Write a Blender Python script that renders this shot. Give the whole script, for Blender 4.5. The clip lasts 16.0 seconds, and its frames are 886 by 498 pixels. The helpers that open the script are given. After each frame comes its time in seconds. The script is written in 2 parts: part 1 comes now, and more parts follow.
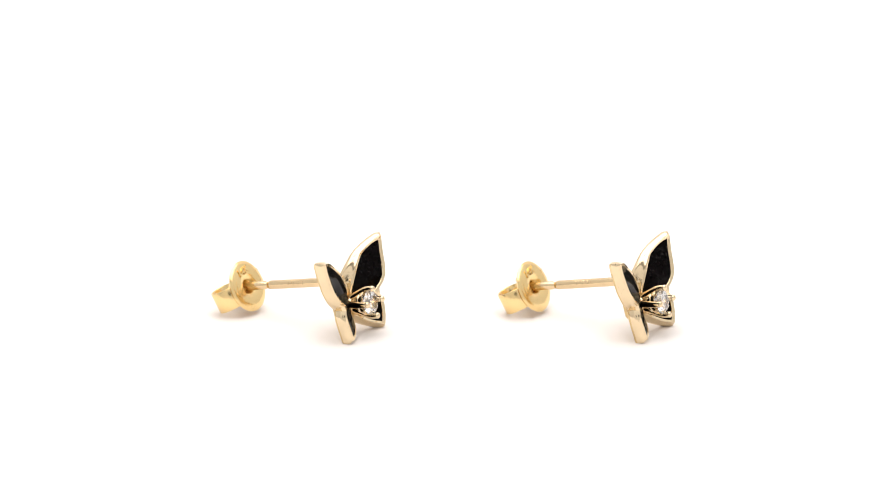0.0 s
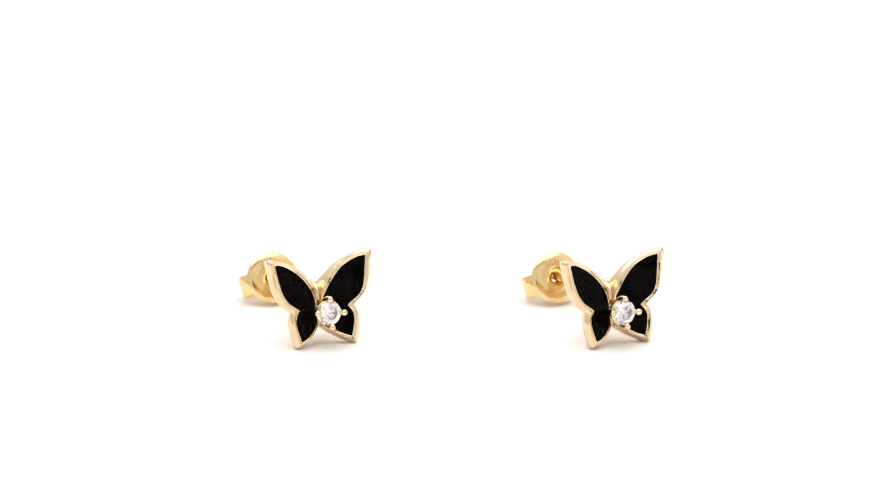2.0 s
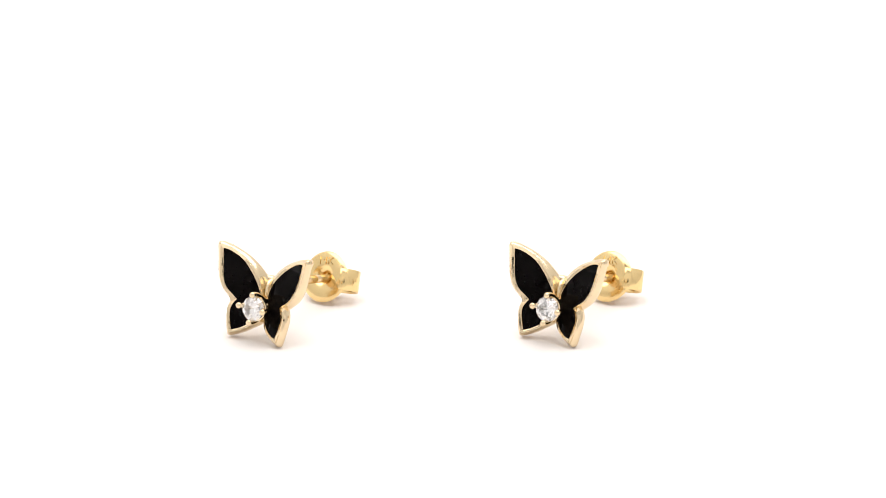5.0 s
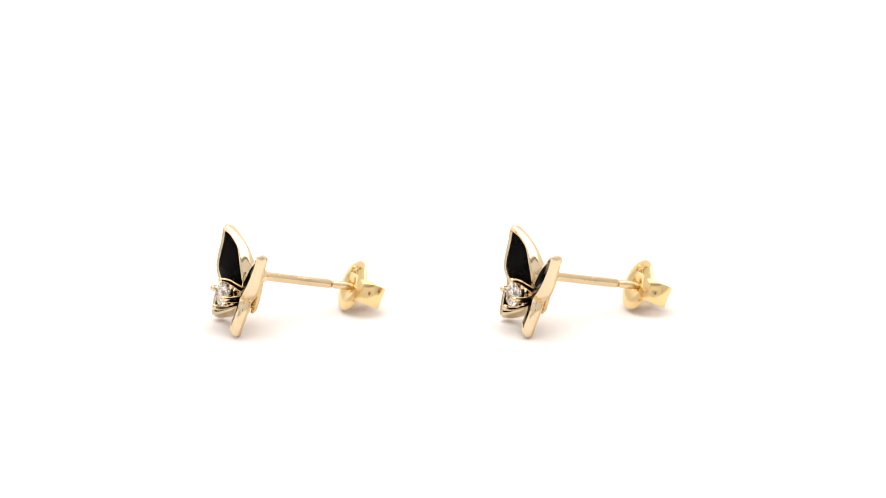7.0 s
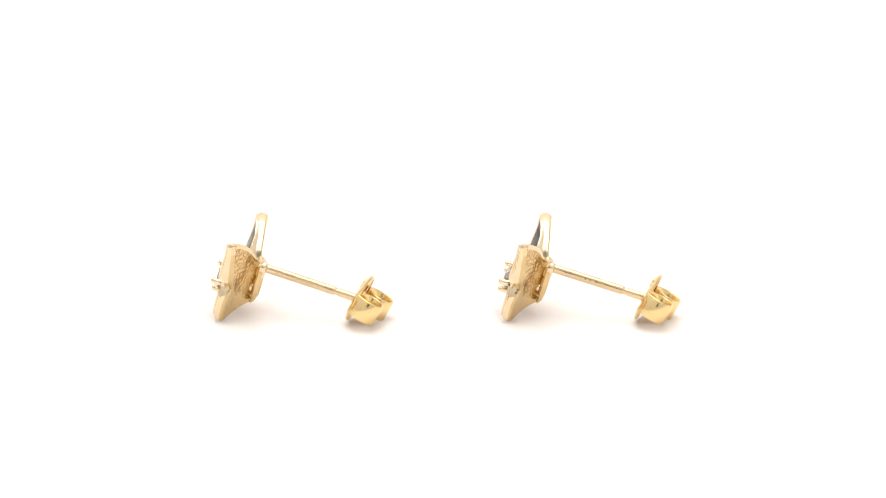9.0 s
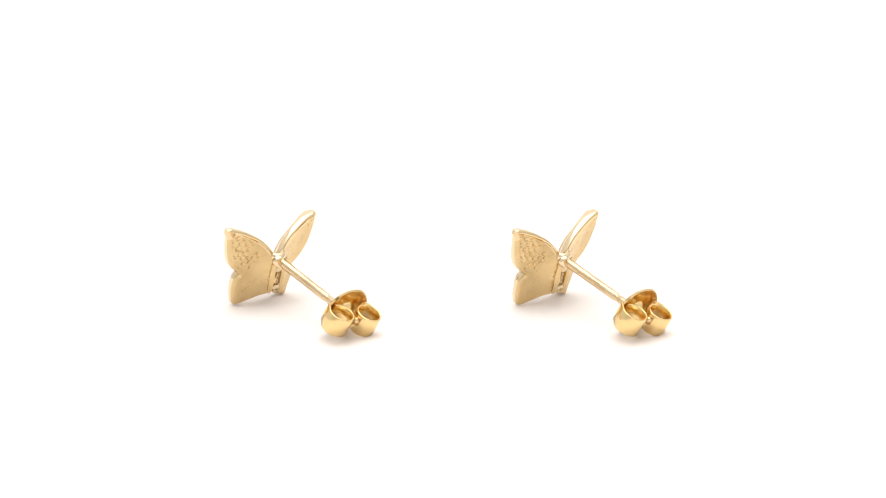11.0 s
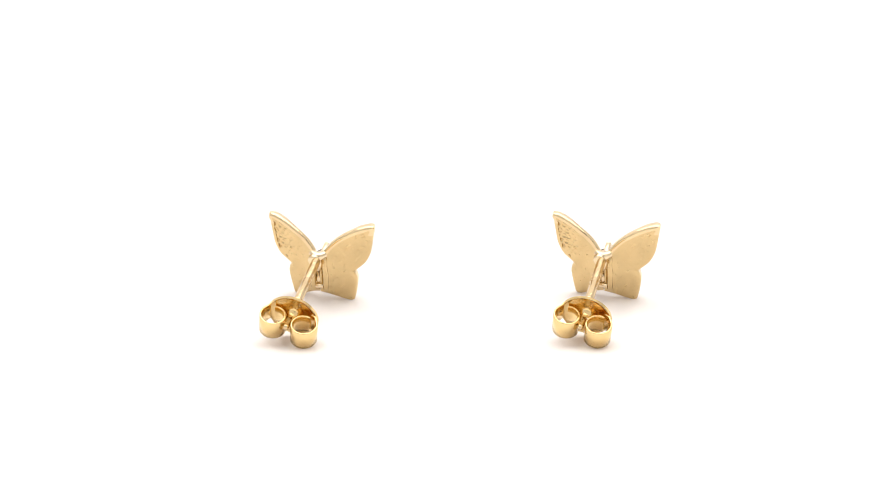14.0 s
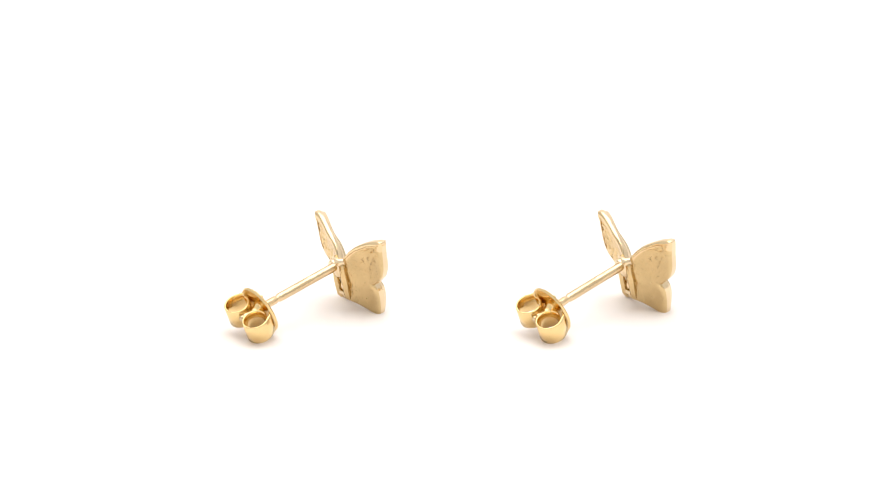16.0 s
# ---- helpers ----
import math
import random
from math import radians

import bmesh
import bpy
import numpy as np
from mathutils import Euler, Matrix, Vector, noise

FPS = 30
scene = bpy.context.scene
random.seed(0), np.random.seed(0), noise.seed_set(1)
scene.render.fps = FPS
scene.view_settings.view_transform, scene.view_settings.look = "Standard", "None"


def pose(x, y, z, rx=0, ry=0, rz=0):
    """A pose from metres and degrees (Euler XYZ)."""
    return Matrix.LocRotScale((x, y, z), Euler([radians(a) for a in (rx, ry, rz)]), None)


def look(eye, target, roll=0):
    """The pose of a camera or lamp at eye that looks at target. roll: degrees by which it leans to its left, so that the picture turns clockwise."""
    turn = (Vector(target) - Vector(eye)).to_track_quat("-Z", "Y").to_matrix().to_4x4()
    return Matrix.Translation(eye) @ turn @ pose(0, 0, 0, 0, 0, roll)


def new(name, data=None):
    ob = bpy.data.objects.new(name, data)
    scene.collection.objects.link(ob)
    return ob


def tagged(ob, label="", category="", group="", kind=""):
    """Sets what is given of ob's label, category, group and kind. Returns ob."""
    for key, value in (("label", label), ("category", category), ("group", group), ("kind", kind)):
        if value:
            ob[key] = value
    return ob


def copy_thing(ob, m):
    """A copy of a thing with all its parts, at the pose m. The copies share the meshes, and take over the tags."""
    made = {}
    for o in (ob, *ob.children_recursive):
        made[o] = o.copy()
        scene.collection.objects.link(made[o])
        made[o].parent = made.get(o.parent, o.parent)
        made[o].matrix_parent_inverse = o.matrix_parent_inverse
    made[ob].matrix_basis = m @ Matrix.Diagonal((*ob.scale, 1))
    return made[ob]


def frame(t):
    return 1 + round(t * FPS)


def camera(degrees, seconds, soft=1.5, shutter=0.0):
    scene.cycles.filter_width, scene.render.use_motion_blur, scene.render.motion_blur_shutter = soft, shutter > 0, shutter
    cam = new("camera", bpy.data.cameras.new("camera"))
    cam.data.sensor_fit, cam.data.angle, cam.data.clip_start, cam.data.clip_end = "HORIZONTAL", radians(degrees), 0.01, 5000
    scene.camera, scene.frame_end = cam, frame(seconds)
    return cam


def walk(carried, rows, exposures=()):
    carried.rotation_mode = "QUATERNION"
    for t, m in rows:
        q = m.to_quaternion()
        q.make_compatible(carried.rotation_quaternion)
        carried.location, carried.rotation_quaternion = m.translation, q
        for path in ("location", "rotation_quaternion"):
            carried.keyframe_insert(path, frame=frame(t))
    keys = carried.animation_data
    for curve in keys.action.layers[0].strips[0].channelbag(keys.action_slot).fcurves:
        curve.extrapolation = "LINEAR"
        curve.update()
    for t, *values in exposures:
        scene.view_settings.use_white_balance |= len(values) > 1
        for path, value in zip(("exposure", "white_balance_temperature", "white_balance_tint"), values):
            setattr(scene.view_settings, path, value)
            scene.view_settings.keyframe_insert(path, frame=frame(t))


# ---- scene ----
MM = 0.001
PITCH, AIM_Z, AWAY = 19.515, 7.056 * MM, 500.03 * MM

cam = camera(9.435, 16.0, 0.95)
EYE = (0.0, -AWAY * math.cos(radians(PITCH)), AIM_Z + AWAY * math.sin(radians(PITCH)))
CAM_POSE = look(EYE, (0.0, 0.0, AIM_Z))
walk(cam, [(0.0, CAM_POSE), (16.0, CAM_POSE)], [(0.0, 0.0), (16.0, 0.0)])

# ---- light: an unseen white photo tent, added with one soft panel under its roof ----
world = bpy.data.worlds.new("studio_room")
scene.world = world
scene.cycles.glossy_bounces = 12  # light passes many times between the scrolls of the clutch
world.use_nodes = True
world.node_tree.nodes["Background"].inputs[0].default_value = (0.9, 0.95, 1.0, 1)
world.node_tree.nodes["Background"].inputs[1].default_value = 0.05


def soft_panel(name, m, sx, sy, watts, colour):
    data = bpy.data.lights.new(name, "AREA")
    data.shape, data.size, data.size_y, data.energy, data.color = "RECTANGLE", sx, sy, watts, colour
    ob = new(name, data)
    ob.matrix_world = m
    return ob


soft_panel("tent_light", pose(0, 0.015, 0.735), 0.92, 0.82, 5.35, (1.0, 0.985, 0.97))


# ---- materials ----
def material(name):
    m = bpy.data.materials.new(name)
    m.use_nodes = True
    nt = m.node_tree
    return m, nt, nt.nodes["Principled BSDF"]


def node(nt, kind, **values):
    n = nt.nodes.new(kind)
    for key, value in values.items():
        n.inputs[key].default_value = value
    return n


def ramp(nt, fac, stops):
    n = nt.nodes.new("ShaderNodeValToRGB")
    while len(n.color_ramp.elements) < len(stops):
        n.color_ramp.elements.new(0.5)
    for e, (p, c) in zip(n.color_ramp.elements, stops):
        e.position, e.color = p, (*c, 1)
    nt.links.new(fac, n.inputs["Fac"])
    return n.outputs["Color"]


def grey(v):
    return (v, v, v)


def gold(name, colour, rough, wave=0.02, grain=0.0, mottle=0.0):
    """Gold with a slightly uneven polish; grain: cast skin; mottle: soft uneven patches. Scales in 1/m."""
    m, nt, b = material(name)
    link = nt.links.new
    b.inputs["Metallic"].default_value = 1.0
    pos = nt.nodes.new("ShaderNodeTexCoord").outputs["Object"]
    big = node(nt, "ShaderNodeTexNoise", Scale=420.0, Detail=2.0)
    fine = node(nt, "ShaderNodeTexNoise", Scale=3200.0, Detail=3.0)
    for n in (big, fine):
        link(pos, n.inputs["Vector"])
    dark = tuple(c * 0.88 for c in colour)
    link(ramp(nt, big.outputs["Fac"], [(0.3, dark), (0.65, colour)]), b.inputs["Base Color"])
    link(ramp(nt, fine.outputs["Fac"], [(0.3, grey(rough * 0.85)), (0.7, grey(rough * 1.18))]), b.inputs["Roughness"])
    bump = node(nt, "ShaderNodeBump", Strength=wave, Distance=0.0004)
    link(big.outputs["Fac"], bump.inputs["Height"])
    last = bump
    if grain:
        g = node(nt, "ShaderNodeTexNoise", Scale=5200.0, Detail=3.0)
        link(pos, g.inputs["Vector"])
        b2 = node(nt, "ShaderNodeBump", Strength=grain, Distance=0.00008)
        link(g.outputs["Fac"], b2.inputs["Height"])
        link(last.outputs["Normal"], b2.inputs["Normal"])
        last = b2
    if mottle:
        stretch = node(nt, "ShaderNodeMapping", Scale=(1.0, 1.0, 0.55))
        link(pos, stretch.inputs["Vector"])
        patch = node(nt, "ShaderNodeTexNoise", Scale=1700.0, Detail=2.5, Roughness=0.6)
        link(stretch.outputs["Vector"], patch.inputs["Vector"])
        b3 = node(nt, "ShaderNodeBump", Strength=mottle, Distance=0.00016)
        link(ramp(nt, patch.outputs["Fac"], [(0.36, grey(0)), (0.64, grey(1))]), b3.inputs["Height"])
        link(last.outputs["Normal"], b3.inputs["Normal"])
        last = b3
    link(last.outputs["Normal"], b.inputs["Normal"])
    return m


GOLD = gold("polished_gold", (0.83, 0.675, 0.445), 0.145, 0.15)
GOLD_EDGE = gold("polished_gold_edge", (0.80, 0.625, 0.37), 0.10, 0.13)
GOLD_BACK = gold("cast_gold_back", (0.70, 0.525, 0.272), 0.24, 0.14, 0.4, 0.10)
GOLD_CLUTCH = gold("yellow_gold_sheet", (0.88, 0.66, 0.318), 0.19, 0.13)
GOLD_POST = gold("drawn_gold_wire", (0.75, 0.58, 0.35), 0.15, 0.3, 0.25)

ENAMEL, nt, b = material("black_enamel")
spots = node(nt, "ShaderNodeTexNoise", Scale=2500.0, Detail=2.0)
nt.links.new(nt.nodes.new("ShaderNodeTexCoord").outputs["Object"], spots.inputs["Vector"])
nt.links.new(ramp(nt, spots.outputs["Fac"], [(0.3, (0.0015, 0.001, 0.001)), (0.7, (0.003, 0.002, 0.002))]), b.inputs["Base Color"])
b.inputs["Roughness"].default_value = 0.06
b.inputs["Specular IOR Level"].default_value = 0.05

STONE, nt, b = material("clear_cut_stone")
b.inputs["Base Color"].default_value = (1, 1, 1, 1)
b.inputs["Roughness"].default_value = 0.0
b.inputs["IOR"].default_value = 2.2
b.inputs["Transmission Weight"].default_value = 0.97


def white_sheet(name, value, warm=0.0):
    m, nt, b = material(name)
    n = node(nt, "ShaderNodeTexNoise", Scale=35.0, Detail=4.0)
    nt.links.new(nt.nodes.new("ShaderNodeTexCoord").outputs["Object"], n.inputs["Vector"])
    nt.links.new(ramp(nt, n.outputs["Fac"], [(0.2, (value * 0.985, value * (0.985 - warm), value * (0.985 - 1.5 * warm))), (0.8, (value, value * (1 - warm), value * (1 - 1.5 * warm)))]), b.inputs["Base Color"])
    b.inputs["Roughness"].default_value = 0.6
    b.inputs["Specular IOR Level"].default_value = 0.2
    return m


PAPER = white_sheet("white_sweep_paper", 0.955, 0.042)
FABRIC = white_sheet("white_tent_fabric", 0.72)


# ---- mesh helpers ----
def finish(name, bm, mats, parent=None, label="", flat=False, angle=35):
    bmesh.ops.recalc_face_normals(bm, faces=bm.faces)
    me = bpy.data.meshes.new(name)
    bm.to_mesh(me)
    bm.free()
    for m in mats if isinstance(mats, (list, tuple)) else [mats]:
        me.materials.append(m)
    if not flat:
        me.shade_smooth()
        me.set_sharp_from_angle(angle=radians(angle))
    ob = new(name, me)
    ob.parent = parent
    if label:
        tagged(ob, label=label)
    return ob


def part(name, bm, mat, parent, label="", flat=False, angle=35, first=None):
    """One mesh under a thing, from design space (mm) to the thing's space; first: a turn within design space."""
    bm.transform(DESIGN @ first if first else DESIGN)
    return finish(name, bm, mat, parent, label, flat, angle)


def catmull(points, corners, step, marks=None):
    """A closed smooth outline through the points; those in corners stay sharp."""
    n, out = len(points), []
    for i in range(n):
        p1, p2 = Vector(points[i]), Vector(points[(i + 1) % n])
        p0 = p1 + (p1 - p2) if i in corners else Vector(points[i - 1])
        p3 = p2 + (p2 - p1) if (i + 1) % n in corners else Vector(points[(i + 2) % n])
        k = max(2, int((p2 - p1).length / step))
        for j in range(k):
            t = j / k
            if marks is not None:
                marks.append(i + t)
            out.append(0.5 * (2 * p1 + (p2 - p0) * t + (2 * p0 - 5 * p1 + 4 * p2 - p3) * t * t + (3 * p1 - p0 - 3 * p2 + p3) * t ** 3))
    return out


def inset(loop, d):
    """The closed outline moved inwards by d, corners kept short."""
    n, out = len(loop), []
    area = sum(a.x * b.y - b.x * a.y for a, b in zip(loop, loop[1:] + loop[:1]))
    s = 1 if area > 0 else -1
    for i in range(n):
        a, b, c = loop[i - 1], loop[i], loop[(i + 1) % n]
        e1, e2 = (b - a).normalized(), (c - b).normalized()
        n1, n2 = Vector((-e1.y, e1.x)), Vector((-e2.y, e2.x))
        m = n1 + n2
        m = m.normalized() if m.length > 1e-6 else n1
        out.append(b + m * (s * (d[i] if isinstance(d, list) else d) / max(0.55, m.dot(n1))))
    return out


def tube(bm, path, radii, sides=12, caps=True):
    rings = []
    for i, p in enumerate(path):
        p = Vector(p)
        d = (Vector(path[min(i + 1, len(path) - 1)]) - Vector(path[max(i - 1, 0)])).normalized()
        u = d.orthogonal().normalized() if i == 0 else (u - d * u.dot(d)).normalized()
        v = d.cross(u)
        rings.append([bm.verts.new(p + radii[i] * (math.cos(a) * u + math.sin(a) * v)) for a in (2 * math.pi * k / sides for k in range(sides))])
    for r, q in zip(rings, rings[1:]):
        for k in range(sides):
            bm.faces.new((r[k], r[(k + 1) % sides], q[(k + 1) % sides], q[k]))
    if caps:
        bm.faces.new(rings[0])
        bm.faces.new(rings[-1])


def ball(bm, centre, r, stretch=(1, 1, 1)):
    bmesh.ops.create_uvsphere(bm, u_segments=16, v_segments=10, radius=r, matrix=Matrix.Translation(centre) @ Matrix.Diagonal((*stretch, 1)))


def lathe(bm, centre, profile, sides=48, closed=False, sx=1.0, sz=1.0):
    """Rings of (radius, y) about the post's axis; a radius of 0 closes to a point."""
    rings = []
    for r, y in profile:
        if r == 0:
            rings.append([bm.verts.new((centre[0], y, centre[1]))])
        else:
            rings.append([bm.verts.new((centre[0] + sx * r * math.cos(a), y, centre[1] + sz * r * math.sin(a))) for a in (2 * math.pi * k / sides for k in range(sides))])
    pairs = list(zip(rings, rings[1:])) + ([(rings[-1], rings[0])] if closed else [])
    for r, q in pairs:
        for k in range(sides):
            f = [r[k % len(r)], r[(k + 1) % len(r)], q[(k + 1) % len(q)], q[k % len(q)]]
            f = list(dict.fromkeys(f))
            if len(f) > 2:
                bm.faces.new(f)


# ---- the photo tent: unseen fabric added round the paper floor to shape the light ----
def slab(name, lo, hi, mat, label, category):
    bm = bmesh.new()
    bmesh.ops.create_cube(bm, size=1, matrix=Matrix.Translation([(a + b) / 2 for a, b in zip(lo, hi)]) @ Matrix.Diagonal([b - a for a, b in zip(lo, hi)] + [1]))
    return tagged(finish(name, bm, mat, flat=True), label, category, kind="structure")


def sweep():
    bm = bmesh.new()
    line = [(-0.64, 0.0), (0.30, 0.0)]
    line += [(0.30 + 0.15 * math.sin(a), 0.15 - 0.15 * math.cos(a)) for a in (radians(d) for d in range(6, 91, 6))]
    line += [(0.45, 0.74)]
    back = []
    for i, (y, z) in enumerate(line):
        (y0, z0), (y1, z1) = line[max(i - 1, 0)], line[min(i + 1, len(line) - 1)]
        d = math.hypot(y1 - y0, z1 - z0)
        back.append((y + 0.002 * (z1 - z0) / d, z - 0.002 * (y1 - y0) / d))
    rows = [[bm.verts.new((x, y, z)) for x in (-0.48, 0.48)] for y, z in line + back[::-1]]
    for p, q in zip(rows, rows[1:] + rows[:1]):
        bm.faces.new((p[0], p[1], q[1], q[0]))
    for k in (0, 1):
        bm.faces.new([r[k] for r in rows])
    ob = finish("floor", bm, PAPER)
    return tagged(ob, "smooth matt white paper sweep, brightly lit and spotless", "floor", kind="structure")


floor = sweep()
slab("wall_west", (-0.50, -0.66, -0.004), (-0.485, 0.47, 0.76), FABRIC, "unseen white translucent fabric side of a photo tent", "wall")
slab("wall_east", (0.485, -0.66, -0.004), (0.50, 0.47, 0.76), FABRIC, "unseen white translucent fabric side of a photo tent", "wall")


def front_flap():
    """The tent's unseen front, with the opening through which the lens looks and a gap left under the roof."""
    bm = bmesh.new()
    w, lo, hi, z0, z1 = 0.484, -0.42, -0.412, 0.001, 0.744
    # both openings are added and sized so that the gold mirrors dark streaks
    ox, oz0, oz1 = 0.06, 0.105, 0.235
    gx, g0, g1 = 0.34, 0.50, 0.72
    panels = [((-w, -ox), (z0, g0)), ((ox, w), (z0, g0)), ((-ox, ox), (z0, oz0)), ((-ox, ox), (oz1, g0))]
    panels += [((-w, -gx), (g0, g1)), ((gx, w), (g0, g1)), ((-w, w), (g1, z1))]
    for (xa, xb), (za, zb) in panels:
        bmesh.ops.create_cube(bm, size=1, matrix=Matrix.Translation(((xa + xb) / 2, (lo + hi) / 2, (za + zb) / 2)) @ Matrix.Diagonal((xb - xa, hi - lo, zb - za, 1)))
    return tagged(finish("wall_south", bm, FABRIC, flat=True), "unseen white fabric front flap of a photo tent with two openings", "wall", kind="structure")


front_flap()
slab("ceiling", (-0.484, -0.66, 0.745), (0.484, 0.448, 0.76), FABRIC, "unseen white fabric roof of a photo tent", "ceiling")

# ---- the butterfly stud earring ----
# Design space: millimetres, the post runs along +y from its root at the origin, the butterfly faces -y.
# The earring rests on its two lower wing tips and on its clutch, so the post slopes down to the back.
TILT = -13.69
DESIGN = Matrix.Diagonal((MM, MM, MM, 1)) @ Matrix.Translation((-0.357, -3.471, 4.686)) @ Matrix.Rotation(radians(TILT), 4, "X")
MID = -0.27
THICK = {-1: 1.34, 1: 1.18}
# The butterfly sits a little askew on the post; the clutch has sagged and rolled on it.
ASKEW = Matrix.Translation((MID, -1.0, 0)) @ Matrix.Rotation(radians(-1.2), 4, "Z") @ Matrix.Translation((-MID, 1.0, 0))
SAG = Matrix.Translation((-0.20, 9.22, 0)) @ Matrix.Rotation(radians(-3), 4, "Z") @ Matrix.Rotation(radians(-8), 4, "Y") @ Matrix.Rotation(radians(-13), 4, "X") @ Matrix.Translation((0, -9.45, 0))
WRUNG = SAG @ Matrix.Translation((-0.14, 9.45, 0)) @ Matrix.Rotation(radians(-6), 4, "Z") @ Matrix.Translation((0, -9.45, 0))

WING = [(-0.16, -0.05), (-0.62, 0.62), (-1.22, 1.30), (-1.95, 1.90), (-2.76, 2.36), (-3.63, 2.74), (-4.45, 2.98), (-4.90, 3.03), (-5.06, 2.86),
        (-4.94, 1.98), (-4.77, 0.92), (-4.58, 0.05), (-4.12, -0.90), (-3.45, -1.56), (-2.97, -1.98),
        (-3.20, -2.45), (-3.28, -3.05), (-3.18, -3.95), (-2.99, -4.85), (-2.80, -5.26),
        (-2.20, -5.08), (-1.40, -4.65), (-0.61, -4.08), (-0.16, -3.70)]
WING_CORNERS = {0, 14, 23}
CELL = [(-4.40, 2.62), (-3.74, 2.50), (-2.88, 2.08), (-2.12, 1.52), (-1.42, 0.77), (-0.88, -0.02), (-0.52, -0.75), (-0.38, -1.40),
        (-0.32, -3.20), (-0.57, -3.54), (-1.20, -4.10), (-1.82, -4.49), (-2.42, -4.72), (-2.60, -4.10), (-2.77, -3.35), (-2.80, -2.72),
        (-2.62, -2.25), (-2.32, -1.84), (-2.76, -1.48), (-3.38, -1.00), (-3.84, -0.30), (-4.08, 0.50), (-4.24, 1.40), (-4.35, 2.05)]
CELL_CORNERS = {0, 8, 12, 17}
RIM = 0.20


def cupped(x, z, side):
    """How far forward the wing's face lies: steep at the root, flat at the tip, the leading edge swept back."""
    sweep_back = (0.40 if side < 0 else 0.48) * max(0.0, min(1.0, (z + 0.6) / 2.4)) * math.exp(-((abs(x) - 2.3) / 2.3) ** 2)
    forward = (0.12 if side < 0 else 0.2) * max(0.0, min(1.0, (-z - 2.2) / 2.2)) + (0.22 * max(0.0, min(1.0, (abs(x) - 2.4) / 2.0)) if side > 0 else 0.0)
    return -1.52 - (1.85 if side < 0 else 2.02) * (1 - math.exp(-abs(x) / 1.6)) + sweep_back - forward


def fill(bm, loops):
    """Fills between closed loops of vertices, holes left open."""
    edges = []
    for loop in loops:
        for a, b in zip(loop, loop[1:] + loop[:1]):
            edges.append(bm.edges.get((a, b)) or bm.edges.new((a, b)))
    return bmesh.ops.triangle_fill(bm, edges=edges, use_beauty=True)["geom"]


def cut(bm, faces, axis, places):
    """Cuts the faces (all if None) by planes across an axis."""
    for c in places:
        some = bm.faces[:] if faces is None else [f for f in bm.faces if faces(f)]
        geom = some + list({e for f in some for e in f.edges}) + list({v for f in some for v in f.verts})
        bmesh.ops.bisect_plane(bm, geom=geom, plane_co=[c * a for a in axis], plane_no=axis, dist=1e-5)


def slice_and_cup(bm, side, hollow=None):
    """Cuts the flat wing finely, sinks the dimples into its back and bends it into its cupped form."""
    cut(bm, None, (1, 0, 0), [-0.2 * i for i in range(1, 26)])
    cut(bm, None, (0, 0, 1), [0.3 * i for i in range(-3, 9)])
    if hollow:
        back = lambda f: f.material_index == 1
        cut(bm, back, (1, 0, 0), [-0.07 * i - 0.03 for i in range(1, 73)])
        cut(bm, back, (0, 0, 1), [0.07 * i + 0.03 for i in range(-75, 44)])
        bmesh.ops.triangulate(bm, faces=[f for f in bm.faces if f.material_index == 1 and len(f.verts) > 4])
        for v in bm.verts:
            if all(f.material_index == 1 for f in v.link_faces):
                v.co.y -= hollow(v.co.x, v.co.z)
    for v in bm.verts:
        # the face falls back towards the leading edge, which is thinner than the rest
        thin = max(0.0, min(1.0, (v.co.z + 0.6) / 2.4)) * math.exp(-((abs(v.co.x) - 2.3) / 2.3) ** 2)
        v.co.y += cupped(v.co.x, v.co.z, side) + thin * (0.22 - 0.33 * min(1.0, v.co.y / THICK[side]))
        if side > 0:
            # this wing's back swells behind its flank
            v.co.y += 0.34 * min(1.0, max(0.0, v.co.y - cupped(v.co.x, v.co.z, side))) * math.exp(-((v.co.x + 3.8) / 1.5) ** 2 - ((v.co.z + 0.2) / 1.6) ** 2)
        v.co.x = MID + (v.co.x if side < 0 else -v.co.x)


def dimples(side):
    """Round punched dimples, widest towards the wing's upper outer corner, sparse and shallow near the spine."""
    rnd = random.Random(11 + side)
    spots = []
    for i in range(9):
        for k in range(11):
            x = -0.75 - 0.60 * (i + 0.5 * (k % 2)) + rnd.uniform(-0.10, 0.10)
            z = 2.75 - 0.54 * k + rnd.uniform(-0.10, 0.10)
            out = max(0.0, min(1.0, (-x - 1.2) / 2.4)) * max(0.0, min(1.0, (z + 1.6) / 1.6))
            if rnd.random() < (0.35 + 0.6 * out if side > 0 else 0.35 + 0.25 * out):
                r = rnd.uniform(0.13, 0.18) + (0.09 if side > 0 else 0.03) * out
                spots.append((x, z, r, (0.035 + 0.08 * out) * (1.0 if side > 0 else rnd.choice((0.6, -0.45)))))

    def depth(x, z):
        sunk = 0.0
        for a, c, r, d in spots:
            q = ((x - a) ** 2 + (z - c) ** 2) / (r * r)
            if q < 2.2:
                sunk += d * math.exp(-1.3 * q * q)
        return sunk

    return depth


def nearest(p, loop):
    """The point of a closed outline that lies nearest to p."""
    best = None
    for a, b in zip(loop, loop[1:] + loop[:1]):
        ab = b - a
        t = max(0.0, min(1.0, (p - a).dot(ab) / max(ab.length_squared, 1e-9)))
        q = a + ab * t
        if best is None or (q - p).length < (best - p).length:
            best = q
    return best


def add_loop(bm, loop, y):
    return [bm.verts.new((p.x, y, p.y)) for p in loop]


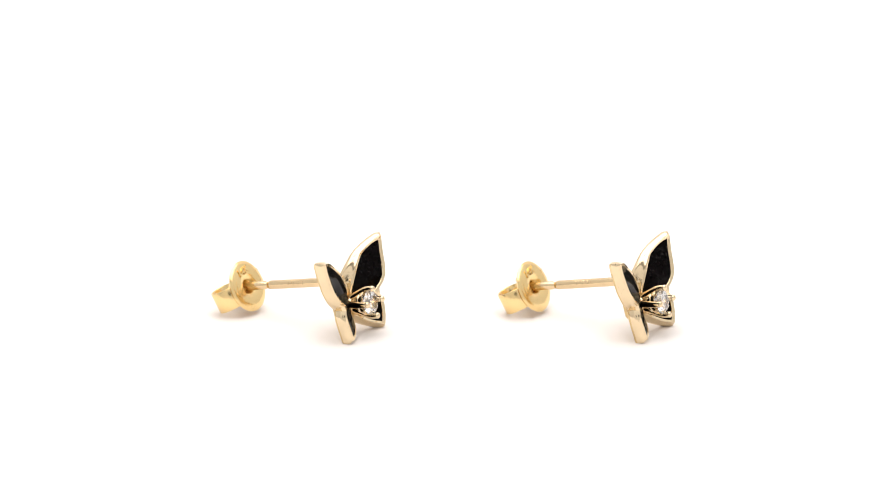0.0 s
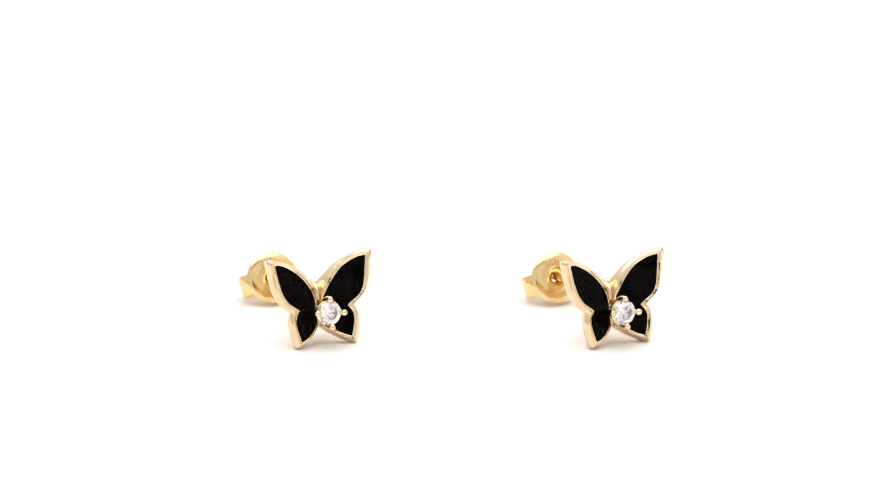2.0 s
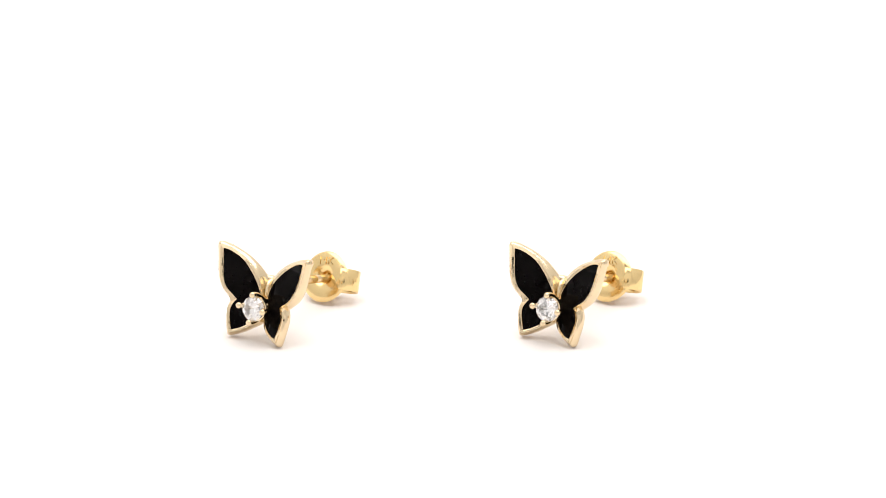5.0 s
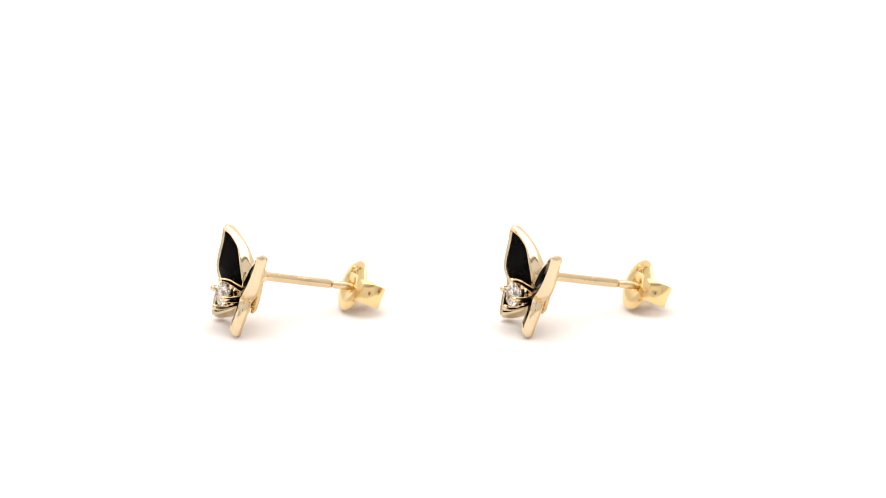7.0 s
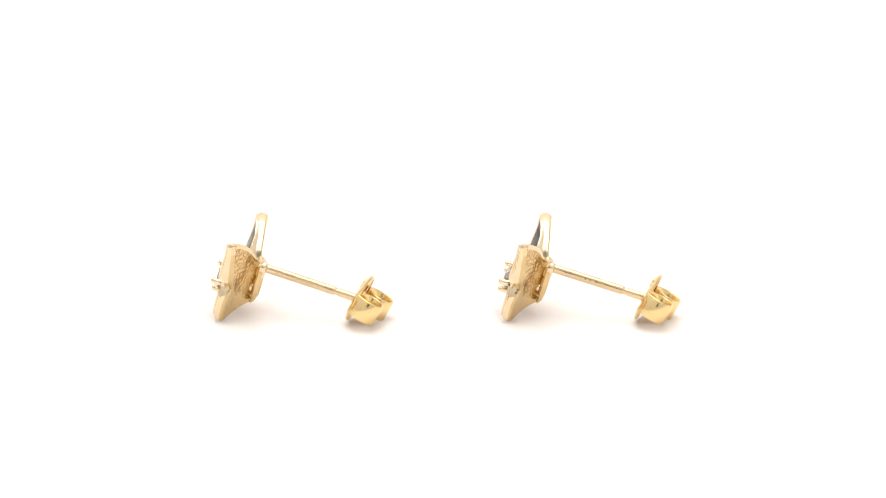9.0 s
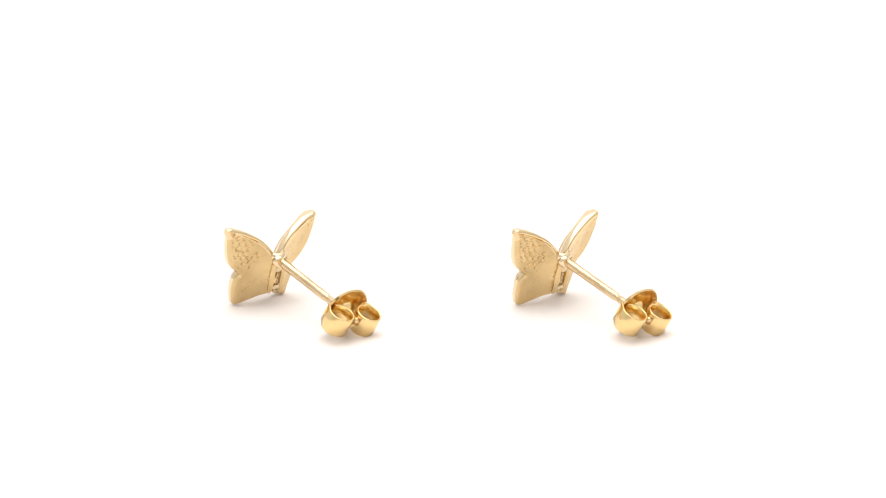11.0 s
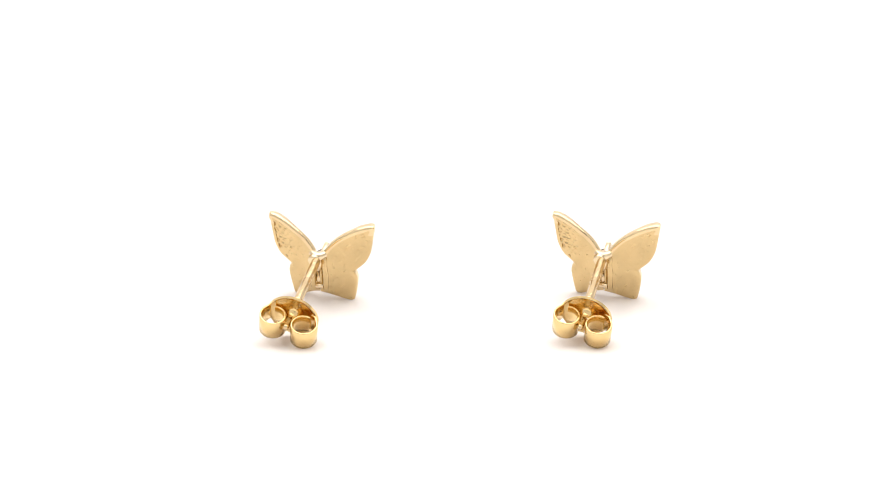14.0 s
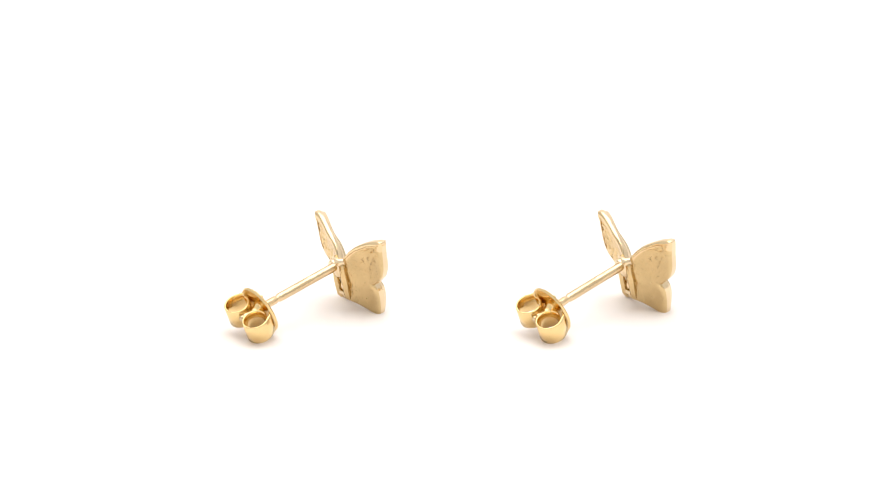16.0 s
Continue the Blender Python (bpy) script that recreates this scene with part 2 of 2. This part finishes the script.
def stitch(bm, a, b):
    n = len(a)
    return [bm.faces.new((a[k], a[(k + 1) % n], b[(k + 1) % n], b[k])) for k in range(n)]


def wing(side, parent):
    marks, deep = [], THICK[side]
    outer = catmull(WING, WING_CORNERS, 0.14, marks)
    # neither wing is quite the other's mirror image: one is fuller at its upper flank, the other at its lower one
    outer = inset(outer, [-((0.12, 0.11, 0.07) if side < 0 else (0.15, 0.05, 0.15))[0 if m < 8.5 else 1 if m < 14 else 2] for m in marks])
    cell = catmull(CELL, CELL_CORNERS, 0.14)
    rim = inset(cell, [-RIM * (0.55 if p.x > -0.75 else 1.0) for p in cell])
    bm = bmesh.new()
    # the leading edge is round at the back like a wire, the other edges a little less
    lead = [max(0.0, min(1.0, m, (9.0 - m) / 0.9)) for m in marks]

    def blend(crisp, round_):
        return [crisp + (round_ - crisp) * k for k in lead]

    # a narrow flat rim about the enamel, then a wall that flares out to the wing's full outline
    foot = [nearest(p, rim).lerp(p, 0.04) for p in outer]
    rings = []
    for k, y in ((0.0, 0.012), (0.10, 0.0), (0.19, 0.05), (0.23, 0.17), (0.60, 0.30), (0.90, 0.44)):
        rings.append([bm.verts.new((p.x, y, p.y)) for p in (f.lerp(o, k) for f, o in zip(foot, outer))])
    turn_f, turn_l = 0.30, 0.37
    shape = [(blend(0.0, 0.0), blend(0.62, 0.56))]
    for a in (0, 18, 36, 54, 72, 90):
        c, q = 1 - math.cos(radians(a)), 1 - math.sin(radians(a))
        shape.append((blend(turn_f * c, turn_l * c), [deep - (turn_f + (turn_l - turn_f) * k) * q for k in lead]))
    shape.append((blend(turn_f + 0.08, turn_l + 0.08), [deep] * len(lead)))
    for d, ys in shape:
        loop = inset(outer, d)
        if max(d) > 0.12:
            # no fold at the narrow tip: its points draw in towards one core
            core = Vector((-4.36, 2.36))
            for i, m in enumerate(marks):
                near = max(0.0, min(1.0, (m - 5.4) / 1.0, (9.8 - m) / 1.3))
                if near > 0:
                    way = core - outer[i]
                    loop[i] = loop[i].lerp(outer[i] + way.normalized() * min(1.1 * d[i], 0.85 * way.length), near)
        rings.append([bm.verts.new((p.x, y, p.y)) for p, y in zip(loop, ys)])
    for i, (a, b) in enumerate(zip(rings, rings[1:])):
        for f, m in zip(stitch(bm, a, b), marks):
            if i > 6:
                f.material_index = 2 if m > 8.7 or m < 0.4 else 3
    lip = add_loop(bm, inset(cell, -0.03), 0.05)
    wall = add_loop(bm, cell, 0.08)
    bed = add_loop(bm, cell, 0.2)
    stitch(bm, lip, wall)
    stitch(bm, wall, bed)
    fill(bm, [rings[0], lip])
    fill(bm, [bed])
    before = set(bm.faces)
    fill(bm, [rings[-1]])
    for f in bm.faces:
        if f not in before:
            f.material_index = 1
    slice_and_cup(bm, side, dimples(side))
    ob = part("wing", bm, [GOLD, GOLD_BACK, GOLD_BACK, GOLD_EDGE], parent, "polished gold wing frame with a dimpled gold back", angle=40, first=ASKEW)
    bm = bmesh.new()
    top = add_loop(bm, inset(cell, 0.03), 0.10)
    edge = add_loop(bm, inset(cell, 0.004), 0.12)
    low = add_loop(bm, inset(cell, 0.004), 0.19)
    stitch(bm, top, edge)
    stitch(bm, edge, low)
    fill(bm, [top])
    fill(bm, [low])
    slice_and_cup(bm, side)
    part("enamel", bm, ENAMEL, ob, "glossy black enamel inlay", angle=60, first=ASKEW)
    return ob


def body(parent):
    """The spine between the wings: two strips, a bridge that holds the post and a lower bridge, with a slot between."""
    bm = bmesh.new()
    tube(bm, [(MID + x, y, z) for x, y, z in ((-0.65, -0.85, 0.36), (-0.35, -0.58, 0.28), (0, -0.48, 0.24), (0.35, -0.58, 0.28), (0.65, -0.85, 0.36))], [0.34, 0.42, 0.44, 0.42, 0.34], 20)
    tube(bm, [(MID, y, z) for y, z in ((-0.45, 0.22), (-0.42, -0.3), (-0.5, -1.0), (-0.6, -1.25))], [0.44, 0.50, 0.46, 0.25], 18)
    tube(bm, [(MID - 0.45, -0.5, -3.0), (MID, -0.55, -3.05), (MID + 0.45, -0.5, -3.0)], [0.26, 0.24, 0.26], 14)
    tube(bm, [(MID, y, z) for y, z in ((-0.9, 0.25), (-1.35, 0.02), (-1.5, -0.6), (-1.45, -1.2))], [0.22, 0.27, 0.25, 0.2], 14)
    tube(bm, [(MID, -1.3, z) for z in (-3.0, -3.3, -3.6)], [0.26, 0.24, 0.12], 14)
    lathe(bm, (0, 0), [(0, -0.45), (0.58, -0.45), (0.58, -0.05), (0.50, 0.06), (0.40, 0.10), (0, 0.10)], 28)
    ball(bm, (MID + 0.04, -0.78, -2.35), 0.40, (0.85, 0.9, 1.35))
    core = part("body", bm, GOLD, parent, angle=50, first=ASKEW)
    for s in (-1, 1):
        bm = bmesh.new()
        line = [(0.56, -0.62, 0.30), (0.58, -0.46, 0.05), (0.56, -0.42, -0.8), (0.62, -0.43, -1.6), (0.60, -0.42, -2.4), (0.58, -0.46, -3.2), (0.56, -0.62, -3.62)]
        tube(bm, [(MID - 0.08 + s * x, y, z) for x, y, z in line], [0.14, 0.26, 0.25, 0.29, 0.27, 0.26, 0.14], 16)
        part("spine_strip", bm, GOLD_BACK, core, angle=60, first=ASKEW)
    return core


STONE_X, STONE_Z = MID + 0.15, -2.23
PROUD = ASKEW @ Matrix.Translation((0, -0.22, 0))


def stone(parent):
    bm = bmesh.new()
    n, cx, cz = 8, STONE_X, STONE_Z

    def ring(r, y, turn, count=n):
        return [bm.verts.new((cx + r * math.cos(2 * math.pi * (k + turn) / count), y, cz + r * math.sin(2 * math.pi * (k + turn) / count))) for k in range(count)]

    table, crown = ring(0.68, -4.00, 0.5), ring(0.95, -3.86, 0.0)
    girdle, girdle2 = ring(1.17, -3.66, 0.0, 16), ring(1.17, -3.61, 0.0, 16)
    pav = ring(0.50, -3.02, 0.5)
    tip = bm.verts.new((cx, -2.60, cz))
    bm.faces.new(table)
    for k in range(n):
        k1 = (k + 1) % n
        bm.faces.new((table[k - 1], table[k], crown[k]))
        bm.faces.new((crown[k], table[k], crown[k1], girdle[2 * k + 1]))
        bm.faces.new((crown[k], girdle[2 * k + 1], girdle[2 * k]))
        bm.faces.new((crown[k], girdle[2 * k], girdle[2 * k - 1]))
        bm.faces.new((girdle2[2 * k], girdle2[2 * k + 1], pav[k]))
        bm.faces.new((girdle2[2 * k + 1], girdle2[(2 * k + 2) % 16], pav[k]))
        bm.faces.new((girdle2[2 * k], pav[k], tip, pav[k - 1]))
    for k in range(16):
        bm.faces.new((girdle[k], girdle[(k + 1) % 16], girdle2[(k + 1) % 16], girdle2[k]))
    return part("stone", bm, STONE, parent, "clear round brilliant-cut stone", flat=True, first=PROUD)


def setting(parent):
    bm = bmesh.new()
    c = (STONE_X, STONE_Z)
    lathe(bm, c, [(0.80, -2.55), (0.95, -2.58), (0.98, -2.75), (0.90, -2.84), (0.78, -2.78)], 40, closed=True)
    lathe(bm, c, [(0, -0.50), (0.40, -0.50), (0.46, -0.56), (0.50, -1.1), (0.66, -1.62), (0.58, -1.80), (0, -1.75)], 32)
    lathe(bm, c, [(0.98, -3.02), (1.14, -3.04), (1.20, -3.20), (1.19, -3.34), (1.08, -3.38), (1.00, -3.22)], 40, closed=True)
    base = part("setting", bm, GOLD, parent, "gold four-claw basket setting", first=PROUD)
    for dx, dz in ((0, 1), (0, -1), (1, -0.06), (-1, 0.08)):
        bm = bmesh.new()
        line = [(0.45, -1.15), (0.68, -2.0), (0.95, -2.6), (1.22, -3.2), (1.33, -3.75), (1.30, -4.06)]
        tube(bm, [(c[0] + dx * r, y, c[1] + dz * r) for r, y in line], [0.34, 0.34, 0.32, 0.30, 0.29, 0.28], 16)
        ball(bm, (c[0] + dx * 1.30, -4.10, c[1] + dz * 1.30), 0.30, (1, 0.85, 1))
        part("prong", bm, GOLD, base, angle=60, first=PROUD)
    return base


SKEW = Matrix.Translation((0, 11, 0)) @ Matrix.Rotation(radians(-1.04), 4, "Z") @ Matrix.Translation((0, -11, 0))


def post(parent):
    """The post runs a little aslant from the body to the middle of the clutch."""
    bm = bmesh.new()
    lathe(bm, (0, -0.04), [(0, -0.1), (0.40, -0.1), (0.40, 3.2), (0.390, 3.26), (0.390, 3.34), (0.40, 3.4), (0.40, 3.62), (0.392, 3.68), (0.392, 3.74), (0.40, 3.8), (0.40, 6.65), (0.37, 6.80), (0.29, 6.93), (0.29, 7.08), (0.37, 7.25), (0.37, 9.0), (0.30, 10.9), (0.26, 11.1), (0.30, 11.2),
                       (0.24, 11.36), (0.14, 11.46), (0, 11.5)], 28, sx=1.06, sz=1.06)
    rod = part("post", bm, GOLD_POST, parent, "straight gold ear post with a notch", angle=50, first=SKEW)
    # the worn, unreadable stamp along its flank
    bm = bmesh.new()
    for a in (-62, 62):
        for k, (y, w) in enumerate(((2.9, 0.10), (3.12, 0.16), (3.4, 0.09), (3.62, 0.15), (3.95, 0.12), (4.2, 0.17), (4.5, 0.10))):
            m = Matrix.Translation((0, y, -0.04)) @ Matrix.Rotation(radians(a + (7 if k % 2 else -6)), 4, "Y") @ Matrix.Translation((0, 0, 0.418))
            bmesh.ops.create_cube(bm, size=1, matrix=m @ Matrix.Diagonal((0.24, w, 0.03, 1)))
    part("stamp", bm, GOLD_POST, rod, "worn stamped bars", flat=True, first=SKEW)
    return rod


CLUTCH_X, CLUTCH_Z = -0.05, -0.02


def clutch(parent):
    """A friction back: a dished plate with a drawn-in hole, and its two ends rolled into scrolls."""
    bm = bmesh.new()
    dish = [(0.36, 10.05), (0.37, 9.75), (0.55, 9.42), (0.85, 9.22), (1.25, 9.12), (1.65, 9.12), (1.98, 9.19), (2.22, 9.30), (2.33, 9.42)]
    under = [(r - (0.10 if r > 1.9 else 0.0) + (0.16 if r < 0.8 else 0.0), max(y + 0.17, 9.46)) for r, y in reversed(dish)]
    lathe(bm, (CLUTCH_X, CLUTCH_Z + 0.04), dish + under, 56, closed=True, sx=1.04, sz=1.05)
    plate = part("clutch", bm, GOLD_CLUTCH, parent, "yellow gold friction back with a dished plate", angle=50, first=SAG)
    for s in (-1, 1):
        bm = bmesh.new()
        half, top, thick = 1.10, 0.93, 0.185
        line = [(1.80, 9.40), (2.24, 9.62)]
        for k in range(31):
            a = radians(-40 + 325 * k / 30)
            r = 1.24 - 0.20 * k / 30
            line.append(((1.47 if s > 0 else 1.54) + r * math.cos(a), 10.85 + r * math.sin(a)))
        rows = []
        for i, p in enumerate(line):
            q0, q1 = line[max(i - 1, 0)], line[min(i + 1, len(line) - 1)]
            dx, dy = q1[0] - q0[0], q1[1] - q0[1]
            d = math.hypot(dx, dy)
            nx, ny = dy / d * thick / 2, -dx / d * thick / 2
            pts = [(p[0] + nx * w, p[1] + ny * w, h) for w, h in ((1, -half + 0.05), (0.5, -half), (-0.5, -half), (-1, -half + 0.05), (-1, top - 0.05), (-0.5, top), (0.5, top), (1, top - 0.05))]
            rows.append([bm.verts.new((CLUTCH_X + 0.1 + s * x, y, CLUTCH_Z + z)) for x, y, z in pts])
        for a, b in zip(rows, rows[1:]):
            for k in range(8):
                bm.faces.new((a[k], a[(k + 1) % 8], b[(k + 1) % 8], b[k]))
        bm.faces.new(rows[0])
        bm.faces.new(rows[-1])
        part("scroll", bm, GOLD_CLUTCH, plate, angle=50, first=WRUNG)
    return plate


def hallmark(plate):
    """The raised fineness mark on the plate, above its hole."""
    curve = bpy.data.curves.new("mark", "FONT")
    curve.body, curve.size, curve.extrude = "14K", 1.05, 0.08
    curve.align_x, curve.align_y = "CENTER", "CENTER"
    text = bpy.data.objects.new("mark", curve)
    me = bpy.data.meshes.new_from_object(text)
    bm = bmesh.new()
    bm.from_mesh(me)
    bm.transform(Matrix.Translation((CLUTCH_X, 9.10, CLUTCH_Z + 1.50)) @ Matrix.Rotation(radians(90), 4, "X"))
    bpy.data.objects.remove(text)
    bpy.data.curves.remove(curve)
    bpy.data.meshes.remove(me)
    part("hallmark", bm, GOLD_CLUTCH, plate, "raised 14K mark", flat=True, first=SAG)


def earring():
    thing = new("stud_earring")
    wing(-1, thing)
    wing(1, thing)
    body(thing)
    stone(thing)
    setting(thing)
    post(thing)
    hallmark(clutch(thing))
    return tagged(thing, "gold butterfly stud earring with black enamel wings, lying on white paper", "earring", "pair of earrings")


first = earring()
second = copy_thing(first, Matrix.Identity(4))

# Each earring turns about its own upright axis: (x, y in metres, turn at the start), and the common speed in degrees a second.
SPOTS = ((first, -13.302 * MM, 0.0, 61.111), (second, 13.609 * MM, 0.054 * MM, 62.924))
SPEED = -18.099
LEAN = 1.07


def motions():
    for thing, x, y, start in SPOTS:
        walk(thing, [(i * 0.5, pose(x, y, 0, 0, LEAN, 0) @ pose(0, 0, 0, 0, 0, start + SPEED * i * 0.5)) for i in range(33)])


motions()
